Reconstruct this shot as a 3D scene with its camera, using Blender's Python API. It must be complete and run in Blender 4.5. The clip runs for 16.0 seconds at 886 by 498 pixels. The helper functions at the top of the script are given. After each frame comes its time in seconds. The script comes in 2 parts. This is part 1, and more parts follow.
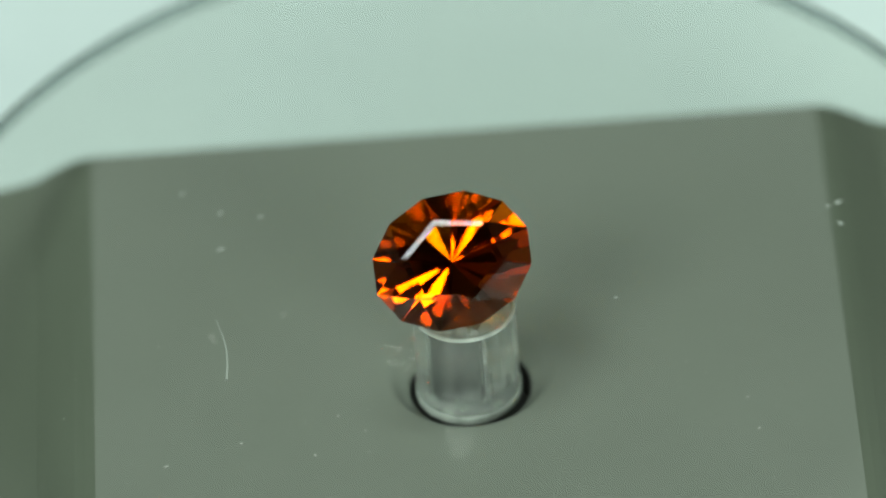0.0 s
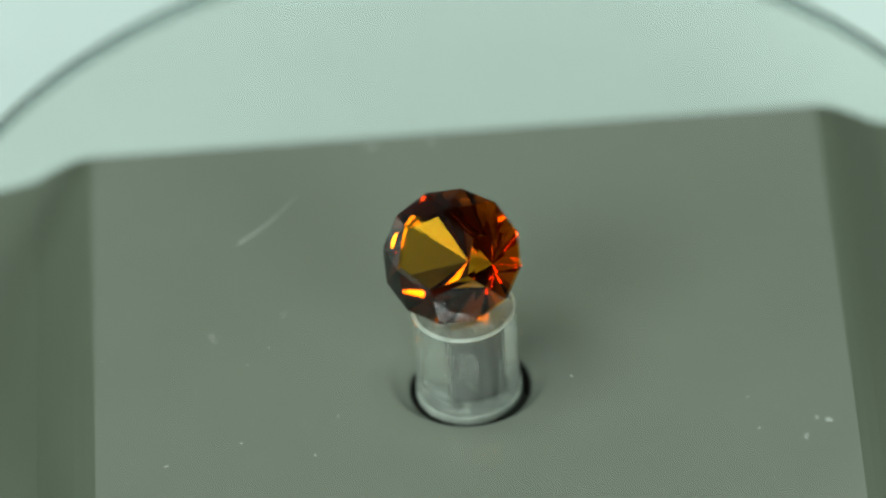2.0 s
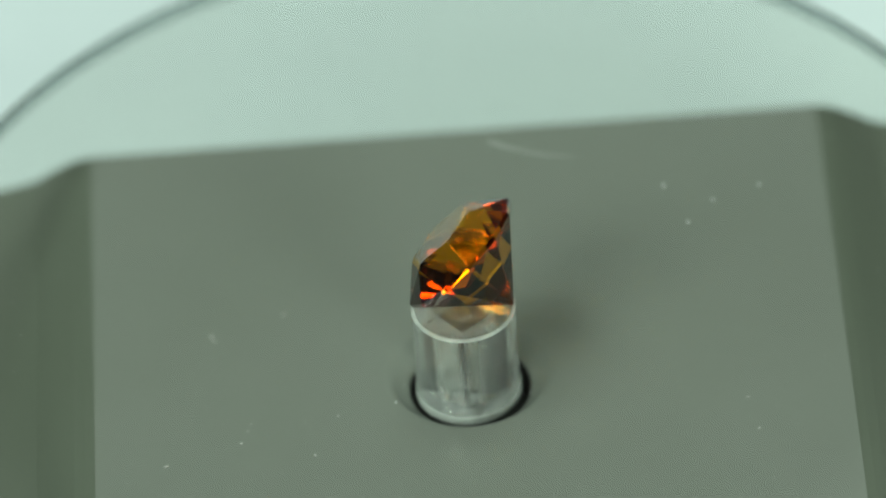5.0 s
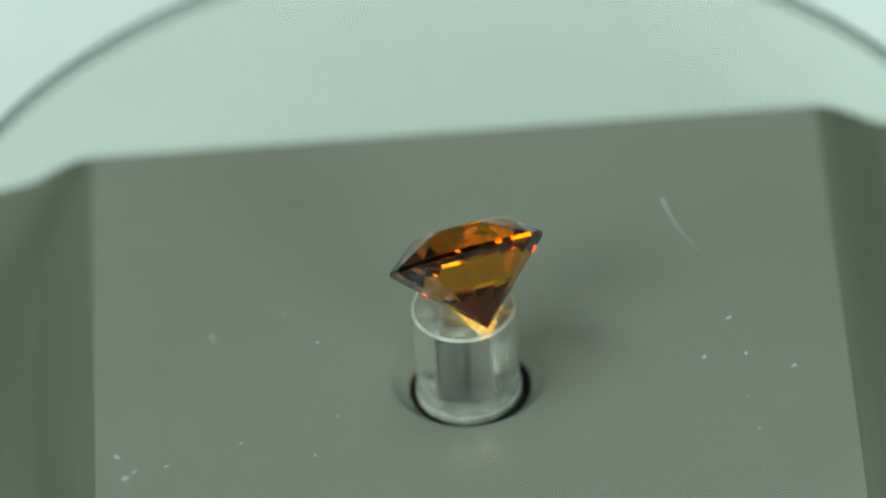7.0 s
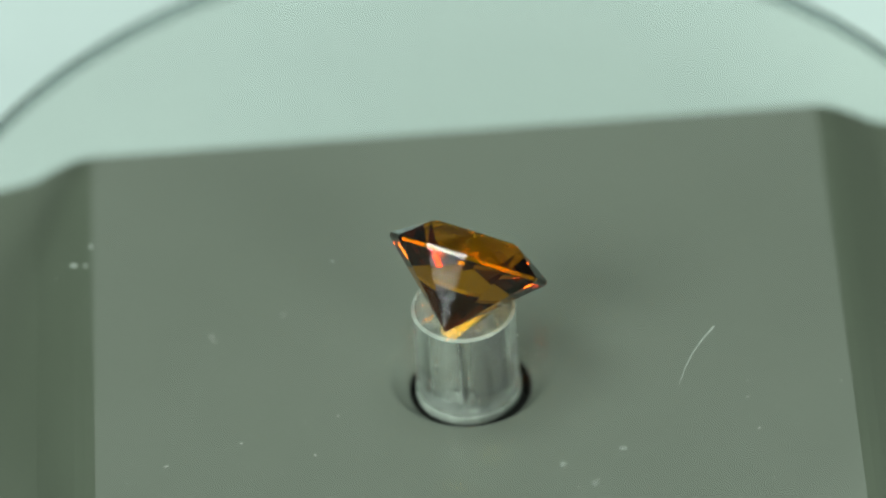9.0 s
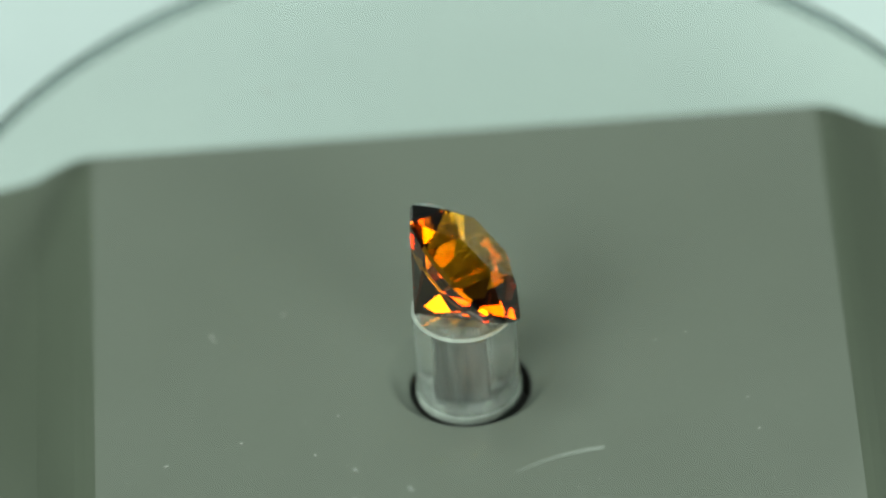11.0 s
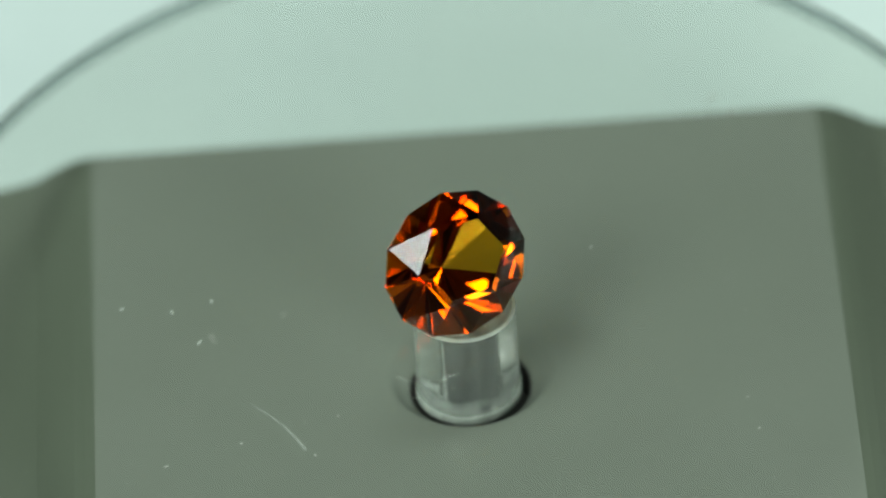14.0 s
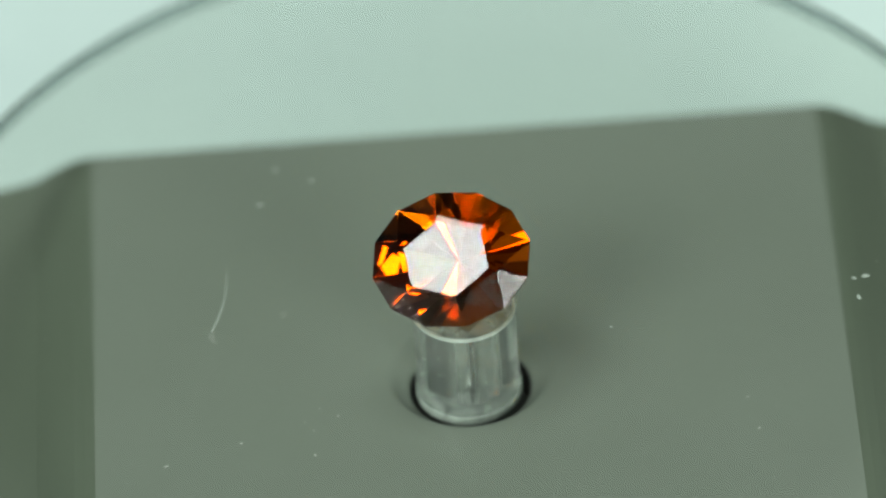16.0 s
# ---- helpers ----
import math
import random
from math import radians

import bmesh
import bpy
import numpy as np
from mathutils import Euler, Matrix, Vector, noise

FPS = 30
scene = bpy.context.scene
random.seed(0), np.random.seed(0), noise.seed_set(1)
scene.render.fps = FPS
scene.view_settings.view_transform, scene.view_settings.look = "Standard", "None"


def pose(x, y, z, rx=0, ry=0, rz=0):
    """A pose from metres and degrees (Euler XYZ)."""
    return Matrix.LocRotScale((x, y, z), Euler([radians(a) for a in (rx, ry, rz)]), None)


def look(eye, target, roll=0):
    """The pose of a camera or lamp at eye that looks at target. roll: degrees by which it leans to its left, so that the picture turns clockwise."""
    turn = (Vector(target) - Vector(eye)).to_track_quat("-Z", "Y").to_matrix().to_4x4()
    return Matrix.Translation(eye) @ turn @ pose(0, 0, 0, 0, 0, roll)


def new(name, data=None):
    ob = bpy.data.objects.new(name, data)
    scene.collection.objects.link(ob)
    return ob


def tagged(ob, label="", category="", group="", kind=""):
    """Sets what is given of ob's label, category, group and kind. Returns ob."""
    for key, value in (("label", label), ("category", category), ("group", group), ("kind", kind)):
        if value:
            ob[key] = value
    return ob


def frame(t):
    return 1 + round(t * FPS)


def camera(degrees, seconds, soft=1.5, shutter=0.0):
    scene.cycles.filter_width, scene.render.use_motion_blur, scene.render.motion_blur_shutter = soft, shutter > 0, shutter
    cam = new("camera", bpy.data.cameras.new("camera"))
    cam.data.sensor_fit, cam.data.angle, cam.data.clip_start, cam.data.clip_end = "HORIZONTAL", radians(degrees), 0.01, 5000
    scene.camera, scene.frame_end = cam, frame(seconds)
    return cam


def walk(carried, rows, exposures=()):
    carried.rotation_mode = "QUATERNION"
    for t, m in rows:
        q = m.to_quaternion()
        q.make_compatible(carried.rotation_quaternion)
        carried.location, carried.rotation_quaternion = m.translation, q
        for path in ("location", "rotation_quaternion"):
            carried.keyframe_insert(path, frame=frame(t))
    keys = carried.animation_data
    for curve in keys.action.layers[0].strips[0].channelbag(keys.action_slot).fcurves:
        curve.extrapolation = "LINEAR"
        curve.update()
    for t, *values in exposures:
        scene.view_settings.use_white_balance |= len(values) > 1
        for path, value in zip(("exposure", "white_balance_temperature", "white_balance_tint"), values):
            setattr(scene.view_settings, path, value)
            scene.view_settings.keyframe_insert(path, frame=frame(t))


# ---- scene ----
# Sizes in millimetres, made metres by MM. The tabletop is z = 0, the turning axis is x = y = 0.
MM = 0.001
PANEL_Z = 20.72       # flat top of the turntable's housing
DISC_LOW = 27.6       # underside of the clear platter
DISC_TOP = 28.34
DISC_R = 40.25
PEG_R = 3.7
SHIFT = 0.2           # the housing sits a little off the axis
TURN = 360.0 / 15.3   # degrees in a second, clockwise from above

cam = camera(7.18, 16.0, 2.0)
EYE = (0.0, -0.37157, 0.0276 + 0.33457)
AIM = (-0.00114, 0.00274, 0.0276 + 0.00304)
walk(cam, [(0.0, look(EYE, AIM, -4.24)), (16.0, look(EYE, AIM, -4.24))])
cam.data.dof.use_dof = True
cam.data.dof.focus_distance = 0.496
cam.data.dof.aperture_fstop = 14.0

# ---- light: two ceiling panels and two hooded lamps beside the camera ----
world = bpy.data.worlds.new("world")
scene.world = world
world.use_nodes = True
world.node_tree.nodes["Background"].inputs[0].default_value = (0.75, 0.85, 0.8, 1)
world.node_tree.nodes["Background"].inputs[1].default_value = 0.05
scene.view_settings.exposure = 0.25

CEILING_GLOW = 8.6


# ---- materials ----
def tree(name):
    m = bpy.data.materials.new(name)
    m.use_nodes = True
    nt = m.node_tree
    return m, nt, nt.nodes["Principled BSDF"]


def noise_node(nt, scale, detail=4.0, rough=0.55):
    tc = nt.nodes.new("ShaderNodeTexCoord")
    n = nt.nodes.new("ShaderNodeTexNoise")
    n.inputs["Scale"].default_value = scale
    n.inputs["Detail"].default_value = detail
    n.inputs["Roughness"].default_value = rough
    nt.links.new(tc.outputs["Object"], n.inputs["Vector"])
    return n


def ramp(nt, src, stops):
    r = nt.nodes.new("ShaderNodeValToRGB")
    els = r.color_ramp.elements
    els[0].position, els[0].color = stops[0][0], (*stops[0][1], 1)
    els[1].position, els[1].color = stops[-1][0], (*stops[-1][1], 1)
    for p, c in stops[1:-1]:
        e = els.new(p)
        e.color = (*c, 1)
    nt.links.new(src, r.inputs["Fac"])
    return r


def mottled(name, dark, light, rough, coarse, fine, bump=0.0, spread=0.08, gloss=0.5):
    """Two scales of noise in the colour, a fine one in the roughness and the relief."""
    m, nt, b = tree(name)
    big, small = noise_node(nt, coarse), noise_node(nt, fine, 6.0, 0.65)
    mix = nt.nodes.new("ShaderNodeMix")
    mix.data_type = "FLOAT"
    mix.inputs[0].default_value = 0.3
    nt.links.new(big.outputs["Fac"], mix.inputs[2])
    nt.links.new(small.outputs["Fac"], mix.inputs[3])
    col = ramp(nt, mix.outputs[0], [(0.3, dark), (0.7, light)])
    nt.links.new(col.outputs["Color"], b.inputs["Base Color"])
    rr = ramp(nt, small.outputs["Fac"], [(0.3, (rough - spread,) * 3), (0.7, (rough + spread,) * 3)])
    nt.links.new(rr.outputs["Color"], b.inputs["Roughness"])
    b.inputs["Specular IOR Level"].default_value = gloss
    if bump:
        bp = nt.nodes.new("ShaderNodeBump")
        bp.inputs["Strength"].default_value = bump
        bp.inputs["Distance"].default_value = 0.0001
        nt.links.new(small.outputs["Fac"], bp.inputs["Height"])
        nt.links.new(bp.outputs["Normal"], b.inputs["Normal"])
    return m


def clear(name, col, ior, rough=0.0):
    m, nt, b = tree(name)
    b.inputs["Base Color"].default_value = (*col, 1)
    b.inputs["Transmission Weight"].default_value = 1.0
    b.inputs["IOR"].default_value = ior
    b.inputs["Roughness"].default_value = rough
    return m


def body_colour(name, tip, side, crown, face):
    """Takes up some light at each crossing, so that longer ways through the stone come out redder; the tint by height,
    palest under the flat top, stands in for path length.
    """
    m, nt, b = tree(name)
    tc = nt.nodes.new("ShaderNodeTexCoord")
    sep = nt.nodes.new("ShaderNodeSeparateXYZ")
    nt.links.new(tc.outputs["Object"], sep.inputs[0])
    f = nt.nodes.new("ShaderNodeMapRange")
    f.inputs["From Min"].default_value = -5.4 * MM
    f.inputs["From Max"].default_value = 1.9 * MM
    nt.links.new(sep.outputs["Z"], f.inputs["Value"])
    col = ramp(nt, f.outputs[0], [(0.1, tip), (0.7, side), (0.76, crown), (0.97, crown), (0.995, face)])
    g = nt.nodes.new("ShaderNodeBsdfTransparent")
    nt.links.new(col.outputs["Color"], g.inputs["Color"])
    nt.links.new(g.outputs[0], nt.nodes["Material Output"].inputs["Surface"])
    return m


def pane(name, col, gloss):
    """Thin flat sheet: light goes straight on, a little of it mirrored."""
    m, nt, b = tree(name)
    lw = nt.nodes.new("ShaderNodeLayerWeight")
    lw.inputs["Blend"].default_value = 0.5
    po = nt.nodes.new("ShaderNodeMath")
    po.operation = "POWER"
    po.inputs[1].default_value = 5.0
    fr = nt.nodes.new("ShaderNodeMath")
    fr.operation = "MULTIPLY_ADD"
    fr.inputs[1].default_value = 1.0 - gloss
    fr.inputs[2].default_value = gloss
    nt.links.new(lw.outputs["Facing"], po.inputs[0])
    nt.links.new(po.outputs[0], fr.inputs[0])
    g = nt.nodes.new("ShaderNodeBsdfTransparent")
    g.inputs["Color"].default_value = (*col, 1)
    k = nt.nodes.new("ShaderNodeBsdfGlossy")
    k.inputs["Roughness"].default_value = 0.0
    mix = nt.nodes.new("ShaderNodeMixShader")
    nt.links.new(fr.outputs[0], mix.inputs[0])
    nt.links.new(g.outputs[0], mix.inputs[1])
    nt.links.new(k.outputs[0], mix.inputs[2])
    nt.links.new(mix.outputs[0], nt.nodes["Material Output"].inputs["Surface"])
    return m


def hazy(name, low, high, rough):
    """Clear acrylic with a streaky diffuse mix that adds paleness where refracted light is missing."""
    m, nt, b = tree(name)
    b.inputs["Base Color"].default_value = (0.95, 0.98, 0.97, 1)
    b.inputs["Transmission Weight"].default_value = 1.0
    b.inputs["IOR"].default_value = 1.49
    b.inputs["Roughness"].default_value = rough
    d = nt.nodes.new("ShaderNodeBsdfDiffuse")
    d.inputs["Color"].default_value = (0.76, 0.85, 0.80, 1)
    n = noise_node(nt, 1.0, 5.0, 0.6)
    mp = nt.nodes.new("ShaderNodeMapping")
    mp.inputs["Scale"].default_value = (900.0, 900.0, 110.0)
    nt.links.new(n.inputs["Vector"].links[0].from_socket, mp.inputs["Vector"])
    nt.links.new(mp.outputs[0], n.inputs["Vector"])
    f = nt.nodes.new("ShaderNodeMapRange")
    f.inputs["From Min"].default_value = 0.35
    f.inputs["From Max"].default_value = 0.7
    f.inputs["To Min"].default_value = low
    f.inputs["To Max"].default_value = high
    nt.links.new(n.outputs["Fac"], f.inputs["Value"])
    mix = nt.nodes.new("ShaderNodeMixShader")
    nt.links.new(f.outputs[0], mix.inputs[0])
    nt.links.new(b.outputs[0], mix.inputs[1])
    nt.links.new(d.outputs[0], mix.inputs[2])
    nt.links.new(mix.outputs[0], nt.nodes["Material Output"].inputs["Surface"])
    return m


def metal_like(name, dark, light, rough):
    """Metal brushed along z."""
    m, nt, b = tree(name)
    n = noise_node(nt, 1.0, 5.0, 0.6)
    mp = nt.nodes.new("ShaderNodeMapping")
    mp.inputs["Scale"].default_value = (2500.0, 2500.0, 60.0)
    nt.links.new(n.inputs["Vector"].links[0].from_socket, mp.inputs["Vector"])
    nt.links.new(mp.outputs[0], n.inputs["Vector"])
    col = ramp(nt, n.outputs["Fac"], [(0.3, dark), (0.7, light)])
    nt.links.new(col.outputs["Color"], b.inputs["Base Color"])
    b.inputs["Metallic"].default_value = 0.8
    b.inputs["Roughness"].default_value = rough
    return m


M_TABLE = mottled("pale_green_mat", (0.607, 0.767, 0.725), (0.655, 0.816, 0.774), 0.5, 9.0, 300.0, 0.0)
# the flat top's grey is lighter than the housing's
M_PANEL = mottled("grey_top_panel", (0.217, 0.250, 0.215), (0.241, 0.276, 0.241), 0.19, 45.0, 1800.0, 0.0)
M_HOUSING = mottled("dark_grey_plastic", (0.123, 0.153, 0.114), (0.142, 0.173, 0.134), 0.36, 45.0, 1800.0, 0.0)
# near-black, so the shade inside the hole is in the colour
M_DARK = mottled("dark_hole_shade", (0.008, 0.008, 0.008), (0.014, 0.014, 0.013), 0.5, 300.0, 5000.0)
# greys of the added walls are set by what stone and spindle should mirror
M_WALL = mottled("room_wall_paint", (0.09, 0.10, 0.09), (0.12, 0.13, 0.12), 0.8, 1.5, 60.0)
M_PALE = mottled("pale_reflecting_wall", (0.20, 0.22, 0.20), (0.25, 0.27, 0.25), 0.8, 1.5, 60.0)
M_SIDE = mottled("side_wall_paint", (0.14, 0.15, 0.14), (0.18, 0.19, 0.18), 0.8, 1.5, 60.0)
M_CEIL = mottled("ceiling_paint", (0.09, 0.10, 0.09), (0.12, 0.13, 0.12), 0.85, 1.5, 60.0)
M_FLOOR = mottled("room_floor", (0.12, 0.11, 0.1), (0.18, 0.17, 0.15), 0.6, 3.0, 80.0)
M_DESK = mottled("dark_desk_laminate", (0.05, 0.048, 0.045), (0.075, 0.07, 0.065), 0.5, 12.0, 300.0)
M_HOOD = mottled("lamp_metal", (0.03, 0.03, 0.03), (0.05, 0.05, 0.05), 0.4, 20.0, 500.0)
M_ACRYLIC = clear("clear_acrylic_edge", (0.66, 0.71, 0.72), 1.49, 0.0)
M_PANE = pane("clear_acrylic_sheet", (0.953, 0.967, 0.945), 0.05)
# the haze brightens the spindle in place of light refracted through it
M_PEG = hazy("clear_acrylic_peg", 0.03, 0.22, 0.0)
# pale diffuse mix: paints the bright edge lines of the clear spindle
M_GLINT = hazy("edge_glint_acrylic", 0.5, 0.9, 0.04)
M_TOP = hazy("milky_acrylic", 0.05, 0.4, 0.05)
M_SHAFT = metal_like("brushed_steel", (0.10, 0.105, 0.11), (0.2, 0.205, 0.21), 0.3)
M_BORE = hazy("machined_acrylic", 0.0, 0.06, 0.02)
GEM_IOR = 1.59
M_GEM = clear("polished_gemstone", (1.0, 1.0, 1.0), GEM_IOR)
# redder tip and paler top imitate light's longer and shorter ways inside
M_GEM_BODY = body_colour("orange_gemstone_body", (0.96, 0.54, 0.09), (0.97, 0.65, 0.11), (0.97, 0.645, 0.11), (0.98, 0.82, 0.20))
M_DUST = mottled("pale_lint", (0.40, 0.45, 0.42), (0.53, 0.58, 0.55), 0.7, 800.0, 6000.0)
M_SPECK = mottled("dust_grain", (0.36, 0.39, 0.36), (0.56, 0.59, 0.55), 0.7, 800.0, 6000.0)
M_WHITE = mottled("white_diffuser_sheet", (0.70, 0.72, 0.70), (0.78, 0.80, 0.78), 0.6, 5.0, 200.0)


# ---- mesh helpers ----
def part(name, bm, material, parent=None, label="", smooth=False):
    """Links a bmesh as one mesh object under a thing or a part."""
    me = bpy.data.meshes.new(name)
    bm.to_mesh(me)
    bm.free()
    me.materials.append(material)
    if smooth:
        for p in me.polygons:
            p.use_smooth = True
    ob = new(name, me)
    ob.parent = parent
    if label:
        ob["label"] = label
    return ob


def lathe(bm, profile, seg=96, flip=False):
    """Turns a closed profile of (radius, z) in millimetres round the z axis; radius 0 closes it."""
    rings = []
    for r, z in profile:
        if r <= 1e-9:
            rings.append([bm.verts.new((0, 0, z * MM))])
        else:
            rings.append([bm.verts.new((r * MM * math.cos(2 * math.pi * i / seg), r * MM * math.sin(2 * math.pi * i / seg), z * MM)) for i in range(seg)])
    for lo, hi in zip(rings, rings[1:]):
        for i in range(seg):
            j = (i + 1) % seg
            vs = [lo[i % len(lo)], lo[j % len(lo)], hi[j % len(hi)], hi[i % len(hi)]]
            vs = list(dict.fromkeys(vs))
            if len(vs) > 2:
                bm.faces.new(vs[::-1] if flip else vs)
    return bm


def box_into(bm, x0, x1, y0, y1, z0, z1, inward=False):
    v = [bm.verts.new((x * MM, y * MM, z * MM)) for z in (z0, z1) for y in (y0, y1) for x in (x0, x1)]
    for f in ((0, 2, 3, 1), (4, 5, 7, 6), (0, 1, 5, 4), (2, 6, 7, 3), (0, 4, 6, 2), (1, 3, 7, 5)):
        vs = [v[i] for i in f]
        bm.faces.new(vs[::-1] if inward else vs)
    return bm


def bevelled_box(x0, x1, y0, y1, z0, z1, width):
    bm = box_into(bmesh.new(), x0, x1, y0, y1, z0, z1)
    bmesh.ops.bevel(bm, geom=bm.edges[:], offset=width * MM, segments=2, affect="EDGES", profile=0.5)
    return bm


# ---- the unseen room, added to close the place and be mirrored in the stone ----
def build_room():
    h, low, top = 1500.0, -750.0, 1620.0
    spans = {
        "wall_north": (-h - 60, h + 60, h, h + 60, low, top),
        "wall_south": (-h - 60, h + 60, -h - 60, -h, low, top),
        "wall_east": (h, h + 60, -h, h, low, top),
        "wall_west": (-h - 60, -h, -h, h, low, top),
    }
    for name, s in spans.items():
        paint, label = {"wall_north": (M_PALE, "unseen pale wall, added for soft reflections"), "wall_south": (M_WALL, "unseen dark grey wall, added to keep reflections dim")}.get(name, (M_SIDE, "unseen grey wall, added to tone side reflections"))
        tagged(part(name, box_into(bmesh.new(), *s), paint), label, "wall", kind="structure")
    tagged(part("ceiling", box_into(bmesh.new(), -h - 60, h + 60, -h - 60, h + 60, top, top + 60), M_CEIL), "plain grey painted ceiling", "ceiling", kind="structure")
    tagged(part("floor", box_into(bmesh.new(), -h - 60, h + 60, -h - 60, h + 60, low - 60, low), M_FLOOR), "dark plain room floor", "floor", kind="structure")


def build_table():
    table = tagged(new("table"), "dark plain desk under the pale green mat", "table")
    part("tabletop", bevelled_box(-700, 700, -600, 900, -28, -3, 3), M_DESK, table)
    for x in (-640, 640):
        for y in (-540, 840):
            part("leg", bevelled_box(x - 25, x + 25, y - 25, y + 25, -750, -28.5, 3), M_HOOD, table)
    tagged(part("table_mat", bevelled_box(-230, 230, -330, 185, -3, 0, 0.8), M_TABLE), "smooth pale green mat lying flat on the desk", "mat")


# ---- lamps ----
def area_lamp(name, shape, wide, high, radiance, col, parent, m):
    """A lamp sheet that gives off that radiance to one side, in a fixture."""
    data = bpy.data.lights.new(name, "AREA")
    data.shape, data.size, data.size_y = shape, wide, high
    sheet = wide * high * (math.pi / 4 if shape == "DISK" else 1.0)
    data.energy, data.color = radiance * math.pi * sheet, col
    ob = new(name, data)
    ob.parent, ob.matrix_basis = parent, m
    return ob


def build_ceiling_light(x0, x1, y0, y1):
    lamp = tagged(new("ceiling_light"), "flat white rectangular ceiling light panel, switched on", "lamp", "ceiling light panels")
    z = 1500.0
    bm = bmesh.new()
    for s in ((x0 - 25, x1 + 25, y0 - 25, y0, z - 6, z + 40), (x0 - 25, x1 + 25, y1, y1 + 25, z - 6, z + 40),
              (x0 - 25, x0, y0, y1, z - 6, z + 40), (x1, x1 + 25, y0, y1, z - 6, z + 40)):
        box_into(bm, *s)
    part("frame", bm, M_HOOD, lamp)
    part("diffuser", box_into(bmesh.new(), x0, x1, y0, y1, z + 4, z + 30), M_WHITE, lamp, "white diffuser sheet")
    m = Matrix.Translation(((x0 + x1) / 2 * MM, (y0 + y1) / 2 * MM, z * MM))
    area_lamp("panel_light", "RECTANGLE", (x1 - x0) * MM, (y1 - y0) * MM, CEILING_GLOW, (0.93, 1.0, 0.96), lamp, m)
    cx, cy = (x0 + x1) / 2, (y0 + y1) / 2
    part("hanger", bevelled_box(cx - 20, cx + 20, cy - 20, cy + 20, z + 31, 1620, 2), M_HOOD, lamp)


def build_hooded_lamp(azimuth, height, reach, wide, high, glow, label):
    """A soft box lamp on a stalk, aimed at the turntable."""
    a, e = radians(azimuth), radians(height)
    eye = Vector((math.sin(a) * math.cos(e), math.cos(a) * math.cos(e), math.sin(e))) * reach + Vector((0, 0, 0.03))
    lamp = tagged(new("desk_lamp"), label, "lamp", "lamps beside the camera")
    head = look(eye, (0, 0, 0.03))
    w, h = wide / MM / 2, high / MM / 2
    bm = bmesh.new()
    for s in ((-w - 4, w + 4, -h - 4, -h, -6, 30), (-w - 4, w + 4, h, h + 4, -6, 30), (-w - 4, -w, -h, h, -6, 30), (w, w + 4, -h, h, -6, 30), (-w, w, -h, h, 24, 30)):
        box_into(bm, *s)
    part("hood", bm, M_HOOD, lamp).matrix_basis = head
    part("diffuser", box_into(bmesh.new(), -w, w, -h, h, 2, 6), M_WHITE, lamp, "pale white diffuser").matrix_basis = head
    area_lamp("soft_light", "RECTANGLE", wide, high, glow, (0.97, 1.0, 0.97), lamp, head)
    p = head @ Vector((0, 0, 0.034))
    bm = bmesh.new()
    bmesh.ops.create_cone(bm, cap_ends=True, segments=16, radius1=0.008, radius2=0.008, depth=p.z - 0.012)
    part("stalk", bm, M_HOOD, lamp).location = (p.x, p.y, (p.z + 0.012) / 2)
    part("foot", lathe(bmesh.new(), [(0, 0), (70, 0), (70, 8), (66, 12), (0, 12)], 48), M_HOOD, lamp).location = (p.x, p.y, 0)


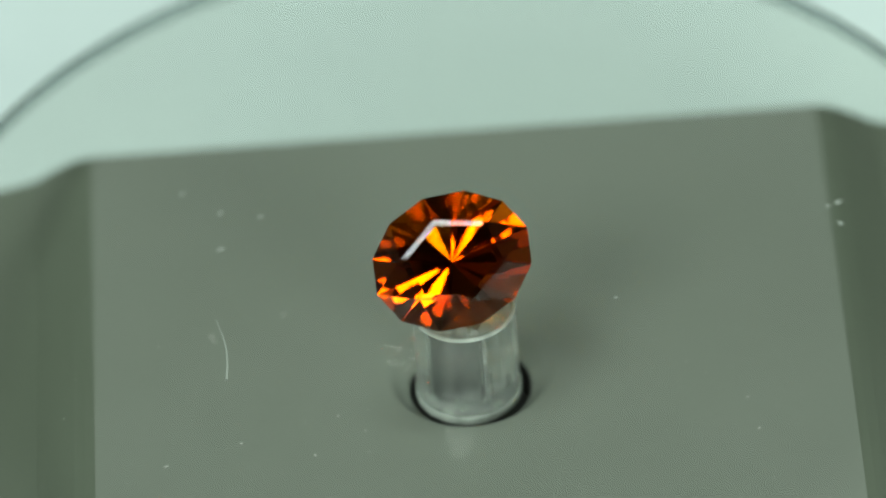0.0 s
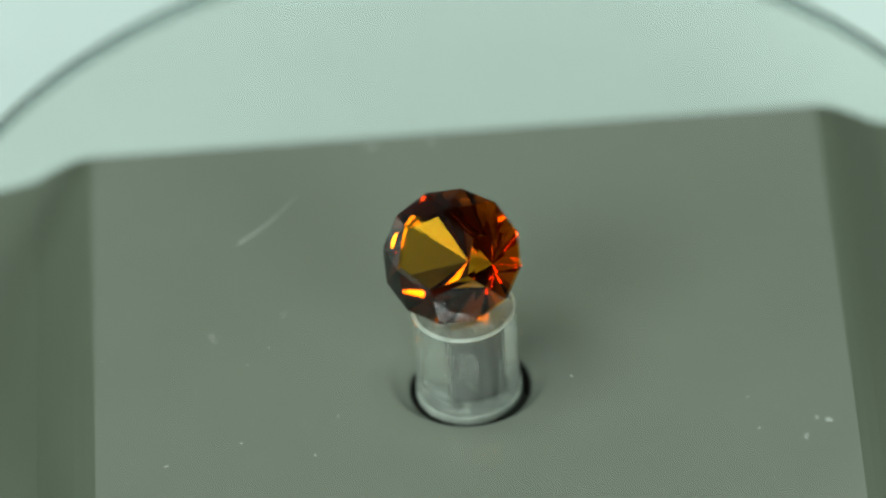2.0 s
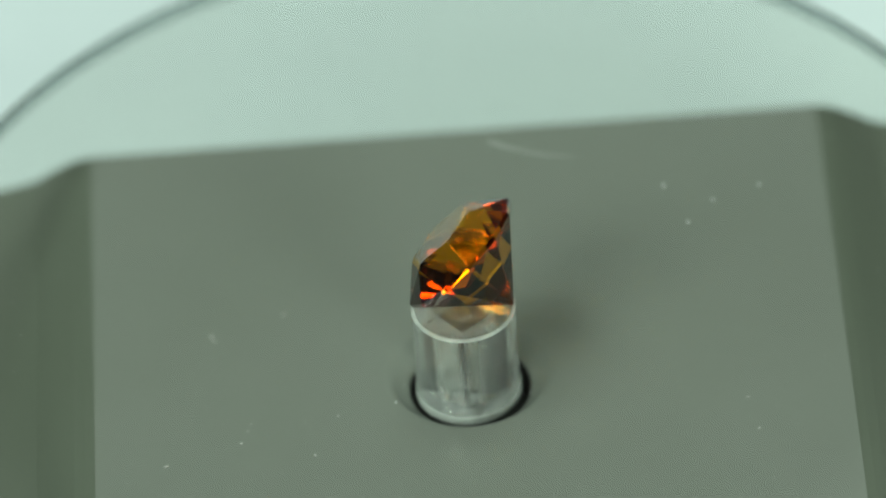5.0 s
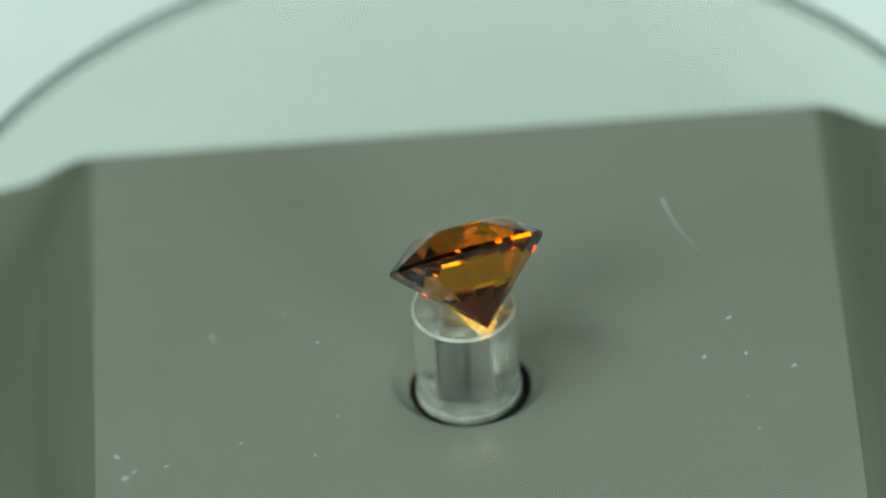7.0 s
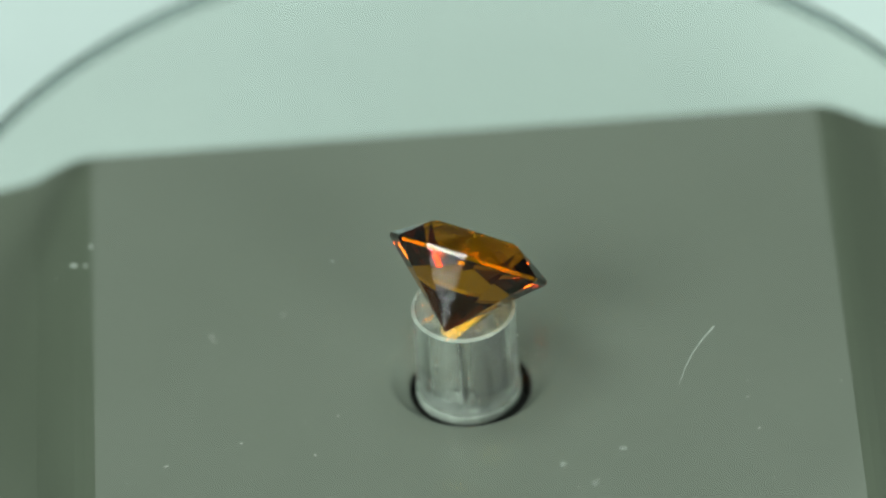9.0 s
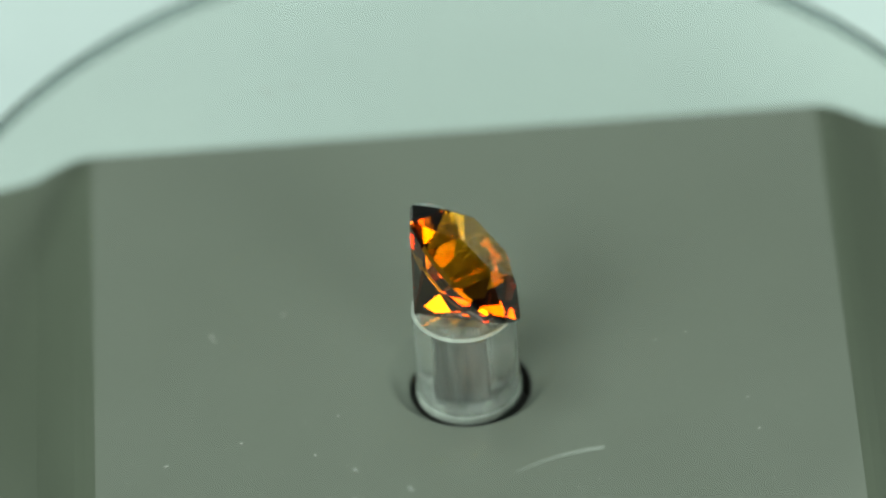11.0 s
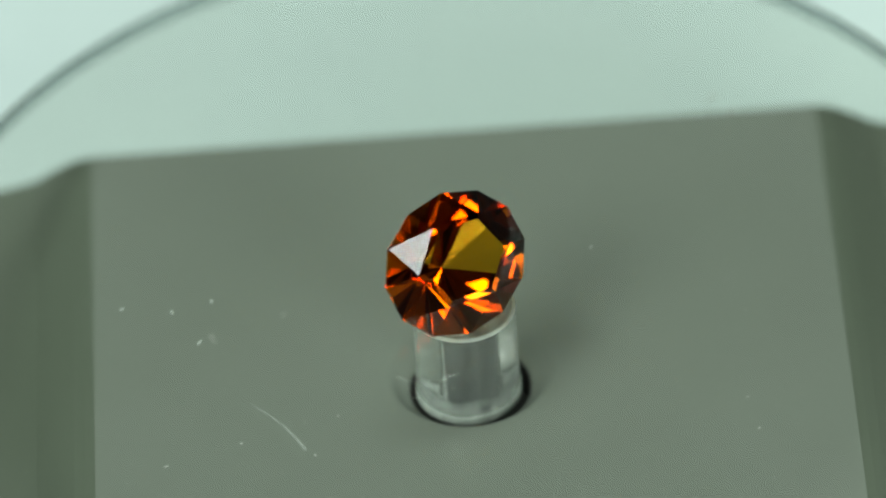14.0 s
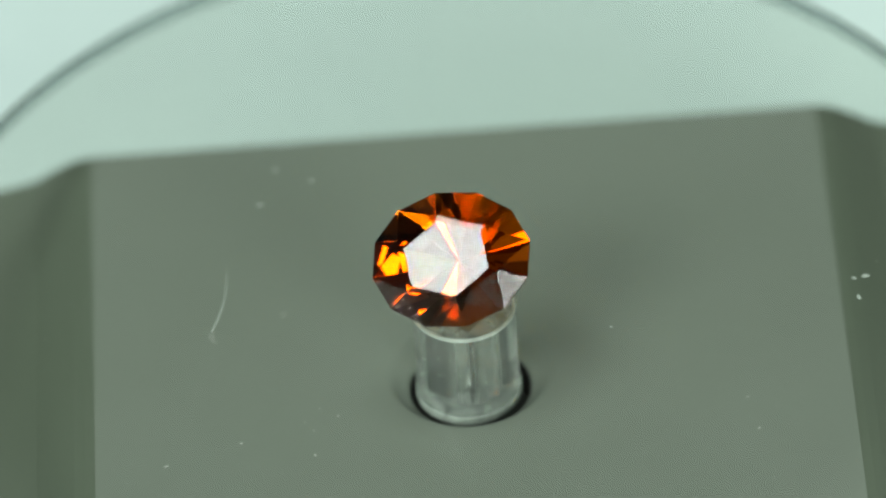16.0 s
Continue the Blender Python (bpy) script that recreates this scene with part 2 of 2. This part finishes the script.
# ---- the turntable ----
def build_turntable():
    table = tagged(new("display_turntable"), "grey plastic display turntable with a clear round rotating platter", "turntable")
    # housing: slopes, flanks, end faces and underside, drawn out along y
    prof = []
    for x, z in ((27.0, 0.0), (27.7, -0.1), (28.5, -0.38), (29.6, -0.95), (30.6, -1.55), (31.3, -1.98), (31.6, -2.06),
                 (32.6, -2.35), (33.8, -2.62), (38.0, -3.3), (39.5, -3.9), (40.0, -5.0), (40.0, 0.8 - PANEL_Z), (39.2, -PANEL_Z)):
        z += PANEL_Z
        prof.append((x, z))
    prof += [(-x, z) for x, z in reversed(prof)]
    bm = bmesh.new()
    yb, yf = 27.0, -33.0
    ends = []
    for y in (yf, yb):
        ends.append([bm.verts.new(((x + SHIFT) * MM, y * MM, z * MM)) for x, z in prof])
    n = len(prof)
    for i in range(n):
        j = (i + 1) % n
        if i == n - 1:
            continue
        bm.faces.new([ends[0][i], ends[0][j], ends[1][j], ends[1][i]])
    bm.faces.new(ends[0][::-1])
    bm.faces.new(ends[1])
    bmesh.ops.recalc_face_normals(bm, faces=bm.faces[:])
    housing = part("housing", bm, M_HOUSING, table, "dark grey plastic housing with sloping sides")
    # flat top with a countersunk round hole
    seg = 96
    bm = bmesh.new()
    rings = []
    for r, z in ((4.36, PANEL_Z - 4.0), (4.36, PANEL_Z - 1.15), (4.55, PANEL_Z - 1.0), (4.95, PANEL_Z - 0.75), (5.3, PANEL_Z - 0.42), (5.6, PANEL_Z - 0.15), (5.85, PANEL_Z - 0.04), (6.2, PANEL_Z)):
        rings.append([bm.verts.new(((0.12 + r * math.cos(2 * math.pi * i / seg)) * MM, (0.15 + max(0.0, r - 4.36) * 0.35 + r * math.sin(2 * math.pi * i / seg)) * MM, z * MM)) for i in range(seg)])
    rim = []
    for i in range(seg):
        a = 2 * math.pi * i / seg
        c, s = math.cos(a), math.sin(a)
        k = 27.0 / max(abs(c), abs(s))
        x, y = c * k, s * k
        if y < 0 and abs(y) >= abs(x) - 1e-6:
            y = yf
        rim.append(bm.verts.new(((x + SHIFT) * MM, y * MM, PANEL_Z * MM)))
    rings.append(rim)
    for lo, hi in zip(rings, rings[1:]):
        for i in range(seg):
            j = (i + 1) % seg
            bm.faces.new([lo[i], hi[i], hi[j], lo[j]])
    for f in bm.faces:
        f.smooth = max(math.hypot(v.co.x, v.co.y) for v in f.verts) < 6.5 * MM
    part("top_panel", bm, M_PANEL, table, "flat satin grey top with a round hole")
    # added lining paints the hole's depth dark
    part("bore", lathe(bmesh.new(), [(0, PANEL_Z - 4.0), (4.30, PANEL_Z - 4.0), (4.30, PANEL_Z - 1.2), (4.36, PANEL_Z - 1.2), (4.36, PANEL_Z - 4.2), (0, PANEL_Z - 4.2)], 64, True), M_DARK, table, "near-black lining added as the shade in the hole").location = (0.12 * MM, 0.15 * MM, 0)
    # platter
    edge = DISC_R - 0.5
    platter = part("platter", lathe(bmesh.new(), [(0, DISC_LOW), (edge, DISC_LOW), (edge, DISC_TOP), (0, DISC_TOP)], 192), M_PANE, table, "clear round acrylic disc, scratched and dusty")
    lip = [(edge + 0.01, DISC_LOW), (edge + 0.03, 27.3), (edge + 0.12, 27.2), (DISC_R - 0.12, 27.2), (DISC_R - 0.04, 27.25), (DISC_R, 27.4),
           (DISC_R, DISC_TOP - 0.18), (DISC_R - 0.05, DISC_TOP - 0.05), (DISC_R - 0.18, DISC_TOP), (edge + 0.01, DISC_TOP), (edge + 0.01, DISC_LOW)]
    part("rim", lathe(bmesh.new(), lip, 192), M_ACRYLIC, platter, "thicker clear rim of the disc", smooth=False)
    # peg with a square bore
    zp = PANEL_Z + 0.35
    bm = lathe(bmesh.new(), [(0, zp - 1.6), (PEG_R - 0.35, zp - 1.6), (PEG_R - 0.1, zp - 1.45), (PEG_R, zp - 1.2), (PEG_R - 0.02, DISC_LOW - 0.25), (PEG_R - 0.07, DISC_LOW - 0.11), (PEG_R - 0.2, DISC_LOW - 0.05), (0, DISC_LOW - 0.05)], 96)
    peg = part("peg", bm, M_PEG, platter, "clear acrylic spindle with a square bore", smooth=False)
    peg.visible_shadow = False
    # added pale rings and foot disc imitate glints and the bright lower band
    foot = lathe(bmesh.new(), [(PEG_R + 0.015, zp - 1.5), (PEG_R + 0.07, zp - 1.5), (PEG_R + 0.07, zp - 0.92), (PEG_R + 0.015, zp - 0.85), (PEG_R + 0.015, zp - 1.5)], 96)
    part("collar", foot, M_GLINT, platter, "thin pale ring standing in for the glint round the spindle's foot")
    ring = lathe(bmesh.new(), [(PEG_R - 0.24, DISC_LOW - 0.05), (PEG_R - 0.06, DISC_LOW - 0.2), (PEG_R + 0.012, DISC_LOW - 0.2), (PEG_R - 0.04, DISC_LOW - 0.08), (PEG_R - 0.18, DISC_LOW - 0.03), (PEG_R - 0.24, DISC_LOW - 0.05)], 96)
    part("shoulder", ring, M_GLINT, platter, "thin pale ring standing in for the glint on the spindle's top edge")
    part("top_face", lathe(bmesh.new(), [(0, DISC_LOW - 0.045), (PEG_R - 0.2, DISC_LOW - 0.045), (PEG_R - 0.2, DISC_LOW - 0.02), (0, DISC_LOW - 0.02)], 96), M_TOP, platter, "milky disc at the spindle's top")
    part("foot", lathe(bmesh.new(), [(0, zp - 1.45), (PEG_R - 0.35, zp - 1.45), (PEG_R - 0.2, zp - 1.1), (PEG_R - 0.3, zp - 0.75), (0, zp - 0.75)], 96), M_TOP, platter, "cloudy disc standing in for the bright band at the spindle's foot")
    w, ang = 1.64, radians(45 + TURN * 8.6)

    def prism(half, z0, z1, inward):
        bm = bmesh.new()
        c = 0.07 * half
        outline = [(-half + c, -half), (half - c, -half), (half, -half + c), (half, half - c), (half - c, half), (-half + c, half), (-half, half - c), (-half, -half + c)]
        lo = [bm.verts.new(((x * math.cos(ang) - y * math.sin(ang)) * MM, (x * math.sin(ang) + y * math.cos(ang)) * MM, z0 * MM)) for x, y in outline]
        hi = [bm.verts.new((v.co.x, v.co.y, z1 * MM)) for v in lo]
        for f in [lo[::-1], hi] + [[lo[i], lo[(i + 1) % 8], hi[(i + 1) % 8], hi[i]] for i in range(8)]:
            bm.faces.new(f[::-1] if inward else f)
        return bm

    part("shaft", prism(w - 0.22, zp - 0.58, DISC_LOW - 1.6, False), M_SHAFT, platter, "square grey drive shaft inside the spindle")
    bm = prism(w, zp - 0.6, DISC_LOW - 1.0, True)
    part("bore_wall", bm, M_BORE, platter)
    # small dark slots beside three of the bore's corners
    for when, side in ((0.97, -1), (8.62, 1), (12.45, -1)):
        turned = radians(TURN * when)
        slot = bevelled_box(side * 0.2 - 0.07, side * 0.2 + 0.07, -2.58, -2.46, zp + 0.3, zp + 1.5, 0.05)
        bmesh.ops.rotate(slot, verts=slot.verts[:], cent=(0, 0, 0), matrix=Matrix.Rotation(turned, 3, "Z"))
        part("slot", slot, M_DARK, platter, "small dark slot beside the bore")
    return table, platter


def flake(bm, x, y, z, r, rnd, stretch=1.0, turn=0.0):
    """A thin crumb with a ragged outline, in millimetres."""
    n = 6
    top, low = [], []
    for i in range(n):
        a = 2 * math.pi * i / n
        k = r * rnd.uniform(0.6, 1.2)
        dx, dy = k * stretch * math.cos(a), k * math.sin(a) / stretch
        px, py = x + dx * math.cos(turn) - dy * math.sin(turn), y + dx * math.sin(turn) + dy * math.cos(turn)
        low.append(bm.verts.new((px * MM, py * MM, z * MM)))
        top.append(bm.verts.new(((x + (px - x) * 0.8) * MM, (y + (py - y) * 0.8) * MM, (z + 0.35 * r) * MM)))
    for i in range(n):
        j = (i + 1) % n
        bm.faces.new([low[i], low[j], top[j], top[i]])
    bm.faces.new(top)
    bm.faces.new(low[::-1])


def build_dust(table, platter):
    rnd = random.Random(4)
    z = DISC_LOW - 0.12
    # the curved hair that rides round on the platter
    pts = [(-16.95, -5.85), (-16.85, -4.4), (-16.88, -2.8), (-17.1, -1.3), (-17.45, 0.1), (-17.6, 0.7)]
    width = [0.08, 0.07, 0.055, 0.04, 0.025, 0.012]
    bm = bmesh.new()
    rings = []
    for (x, y), w in zip(pts, width):
        rings.append([bm.verts.new(((x + w * math.cos(a)) * MM, y * MM, (z + w * math.sin(a)) * MM)) for a in (0, 1.05, 2.1, 3.14, 4.2, 5.25)])
    for lo, hi in zip(rings, rings[1:]):
        for i in range(6):
            j = (i + 1) % 6
            bm.faces.new([lo[i], lo[j], hi[j], hi[i]])
    bm.faces.new(rings[0][::-1])
    bm.faces.new(rings[-1])
    part("hair", bm, M_DUST, platter, "fine curved white hair")
    # larger crumbs, each to be picked out
    for x, y, r, s, t in ((-14.1, 11.2, 0.24, 1.3, 0.9), (-19.7, 14.3, 0.18, 1.4, 0.3), (-17.0, 11.95, 0.2, 1.2, 1.2), (-17.1, 8.0, 0.22, 1.5, 0.5),
                          (10.8, -0.2, 0.14, 1.1, 0.0), (27.4, 8.3, 0.26, 1.3, 0.4), (26.6, 7.9, 0.16, 1.2, 0.0), (27.3, 6.0, 0.25, 1.4, 2.0)):
        bm = bmesh.new()
        flake(bm, x, y, z, r, rnd, s, t)
        part("lint", bm, M_DUST, platter)
    bm = bmesh.new()
    for _ in range(150):
        r, a = 36 * math.sqrt(rnd.random()), rnd.uniform(0, 2 * math.pi)
        if r > 5:
            flake(bm, r * math.cos(a), r * math.sin(a), z, rnd.uniform(0.025, 0.075), rnd, rnd.uniform(1, 1.5), a)
    tagged(part("dust", bm, M_SPECK, platter), kind="stuff")
    bm = bmesh.new()
    for x, y, r in ((-13.0, 8.1, 0.16), (-18.3, 6.25, 0.2), (-18.1, 5.7, 0.15), (19.7, -4.2, 0.12), (-9.45, -3.1, 0.12), (-21.8, -7.1, 0.15), (-11.2, -7.0, 0.12), (-16.4, -5.3, 0.14), (20.25, -7.5, 0.13)):
        flake(bm, x, y, PANEL_Z, r, rnd, 1.2, 0.5)
    for _ in range(420):
        x, y = rnd.uniform(-26, 26), 26 - 52 * rnd.random() ** 0.6
        if math.hypot(x, y) > 6.2:
            flake(bm, x, y, PANEL_Z, rnd.uniform(0.02, 0.07), rnd, rnd.uniform(1, 1.6), rnd.uniform(0, 3))
    tagged(part("dust", bm, M_SPECK, table), kind="stuff")


# ---- the gemstone ----
GEM_A, GEM_B = 5.788, 4.846      # half axes of the oval girdle
GEM_PHASE, GEM_AXIS = radians(19.6), radians(16.56)
GEM_REST = Matrix.Translation((-0.554 * MM, -0.239 * MM, (27.6 + 4.478) * MM)) @ pose(0, 0, 0, 0, 0, 1.344) @ pose(0, 0, 0, 46.52, 0, 0)


def build_gem():
    gem = tagged(new("gemstone"), "faceted orange oval gemstone resting tilted on the clear platter", "gemstone")
    c, s = math.cos(GEM_AXIS), math.sin(GEM_AXIS)

    def ring(k, ratio, z):
        a = GEM_PHASE + k * math.pi / 6 - GEM_AXIS
        x, y = GEM_A * math.cos(a) * ratio, GEM_B * math.sin(a) * ratio
        return (x * c - y * s) * MM, (x * s + y * c) * MM, z * MM

    up, low = 0.16, -0.16
    girdle_up = [ring(k, 1, up) for k in range(12)]
    girdle_low = [ring(k, 1, low) for k in range(12)]
    shoulder = [ring(2 * k + 1, 0.65, up + 1.56) for k in range(6)]
    top = [ring(2 * k + 1, 0.56, up + 1.76) for k in range(6)]
    culet = (0, 0, (low - 5.267) * MM)

    def shell(name, faces, label="", material=M_GEM):
        bm = bmesh.new()
        made = {}
        for f in faces:
            vs = []
            for p in f:
                if p not in made:
                    made[p] = bm.verts.new(p)
                vs.append(made[p])
            bm.faces.new(vs)
        part(name, bm, material, gem, label)

    shell("table_facet", [top], "flat hexagonal top facet")
    crown = []
    for k in range(6):
        n, ap = (k + 1) % 6, (2 * k + 2) % 12
        crown.append([top[n], top[k], shoulder[k], shoulder[n]])
        crown.append([shoulder[n], shoulder[k], girdle_up[ap]])
        crown.append([shoulder[k], girdle_up[2 * k + 1], girdle_up[ap]])
        crown.append([shoulder[n], girdle_up[ap], girdle_up[(ap + 1) % 12]])
    shell("crown", crown, "crown of triangular facets")
    shell("girdle", [[girdle_low[k], girdle_low[(k + 1) % 12], girdle_up[(k + 1) % 12], girdle_up[k]] for k in range(12)], "thin twelve-sided girdle")
    shell("pavilion", [[girdle_low[(k + 1) % 12], girdle_low[k], culet] for k in range(12)], "pointed pavilion of long facets")
    # the coloured body, a hair's breadth inside the polished skin
    def inset(p):
        k, mid = 0.996, Vector((0, 0, -0.6 * MM))
        return tuple(mid + (Vector(p) - mid) * k)

    body = [top] + crown
    body += [[girdle_low[k], girdle_low[(k + 1) % 12], girdle_up[(k + 1) % 12], girdle_up[k]] for k in range(12)]
    body += [[girdle_low[(k + 1) % 12], girdle_low[k], culet] for k in range(12)]
    shell("coloured_body", [[inset(p) for p in f] for f in body], "orange body colour inside the stone", M_GEM_BODY)
    return gem


build_room()
build_table()
build_ceiling_light(-1000, -400, -540, 80)
build_ceiling_light(-430, 420, 190, 470)
build_hooded_lamp(-138.5, 39.5, 0.62, 0.24, 0.17, 12.0, "wide white soft box lamp, switched on")
build_hooded_lamp(148, 18, 0.62, 0.21, 0.19, 17.0, "low square soft box lamp, switched on")
turntable, platter = build_turntable()
build_dust(turntable, platter)
gem = build_gem()


def motions():
    steps = [i * 0.25 for i in range(65)]
    walk(platter, [(t, pose(0, 0, 0, 0, 0, -TURN * t)) for t in steps])
    walk(gem, [(t, pose(0, 0, 0, 0, 0, -TURN * t) @ GEM_REST) for t in steps])


motions()
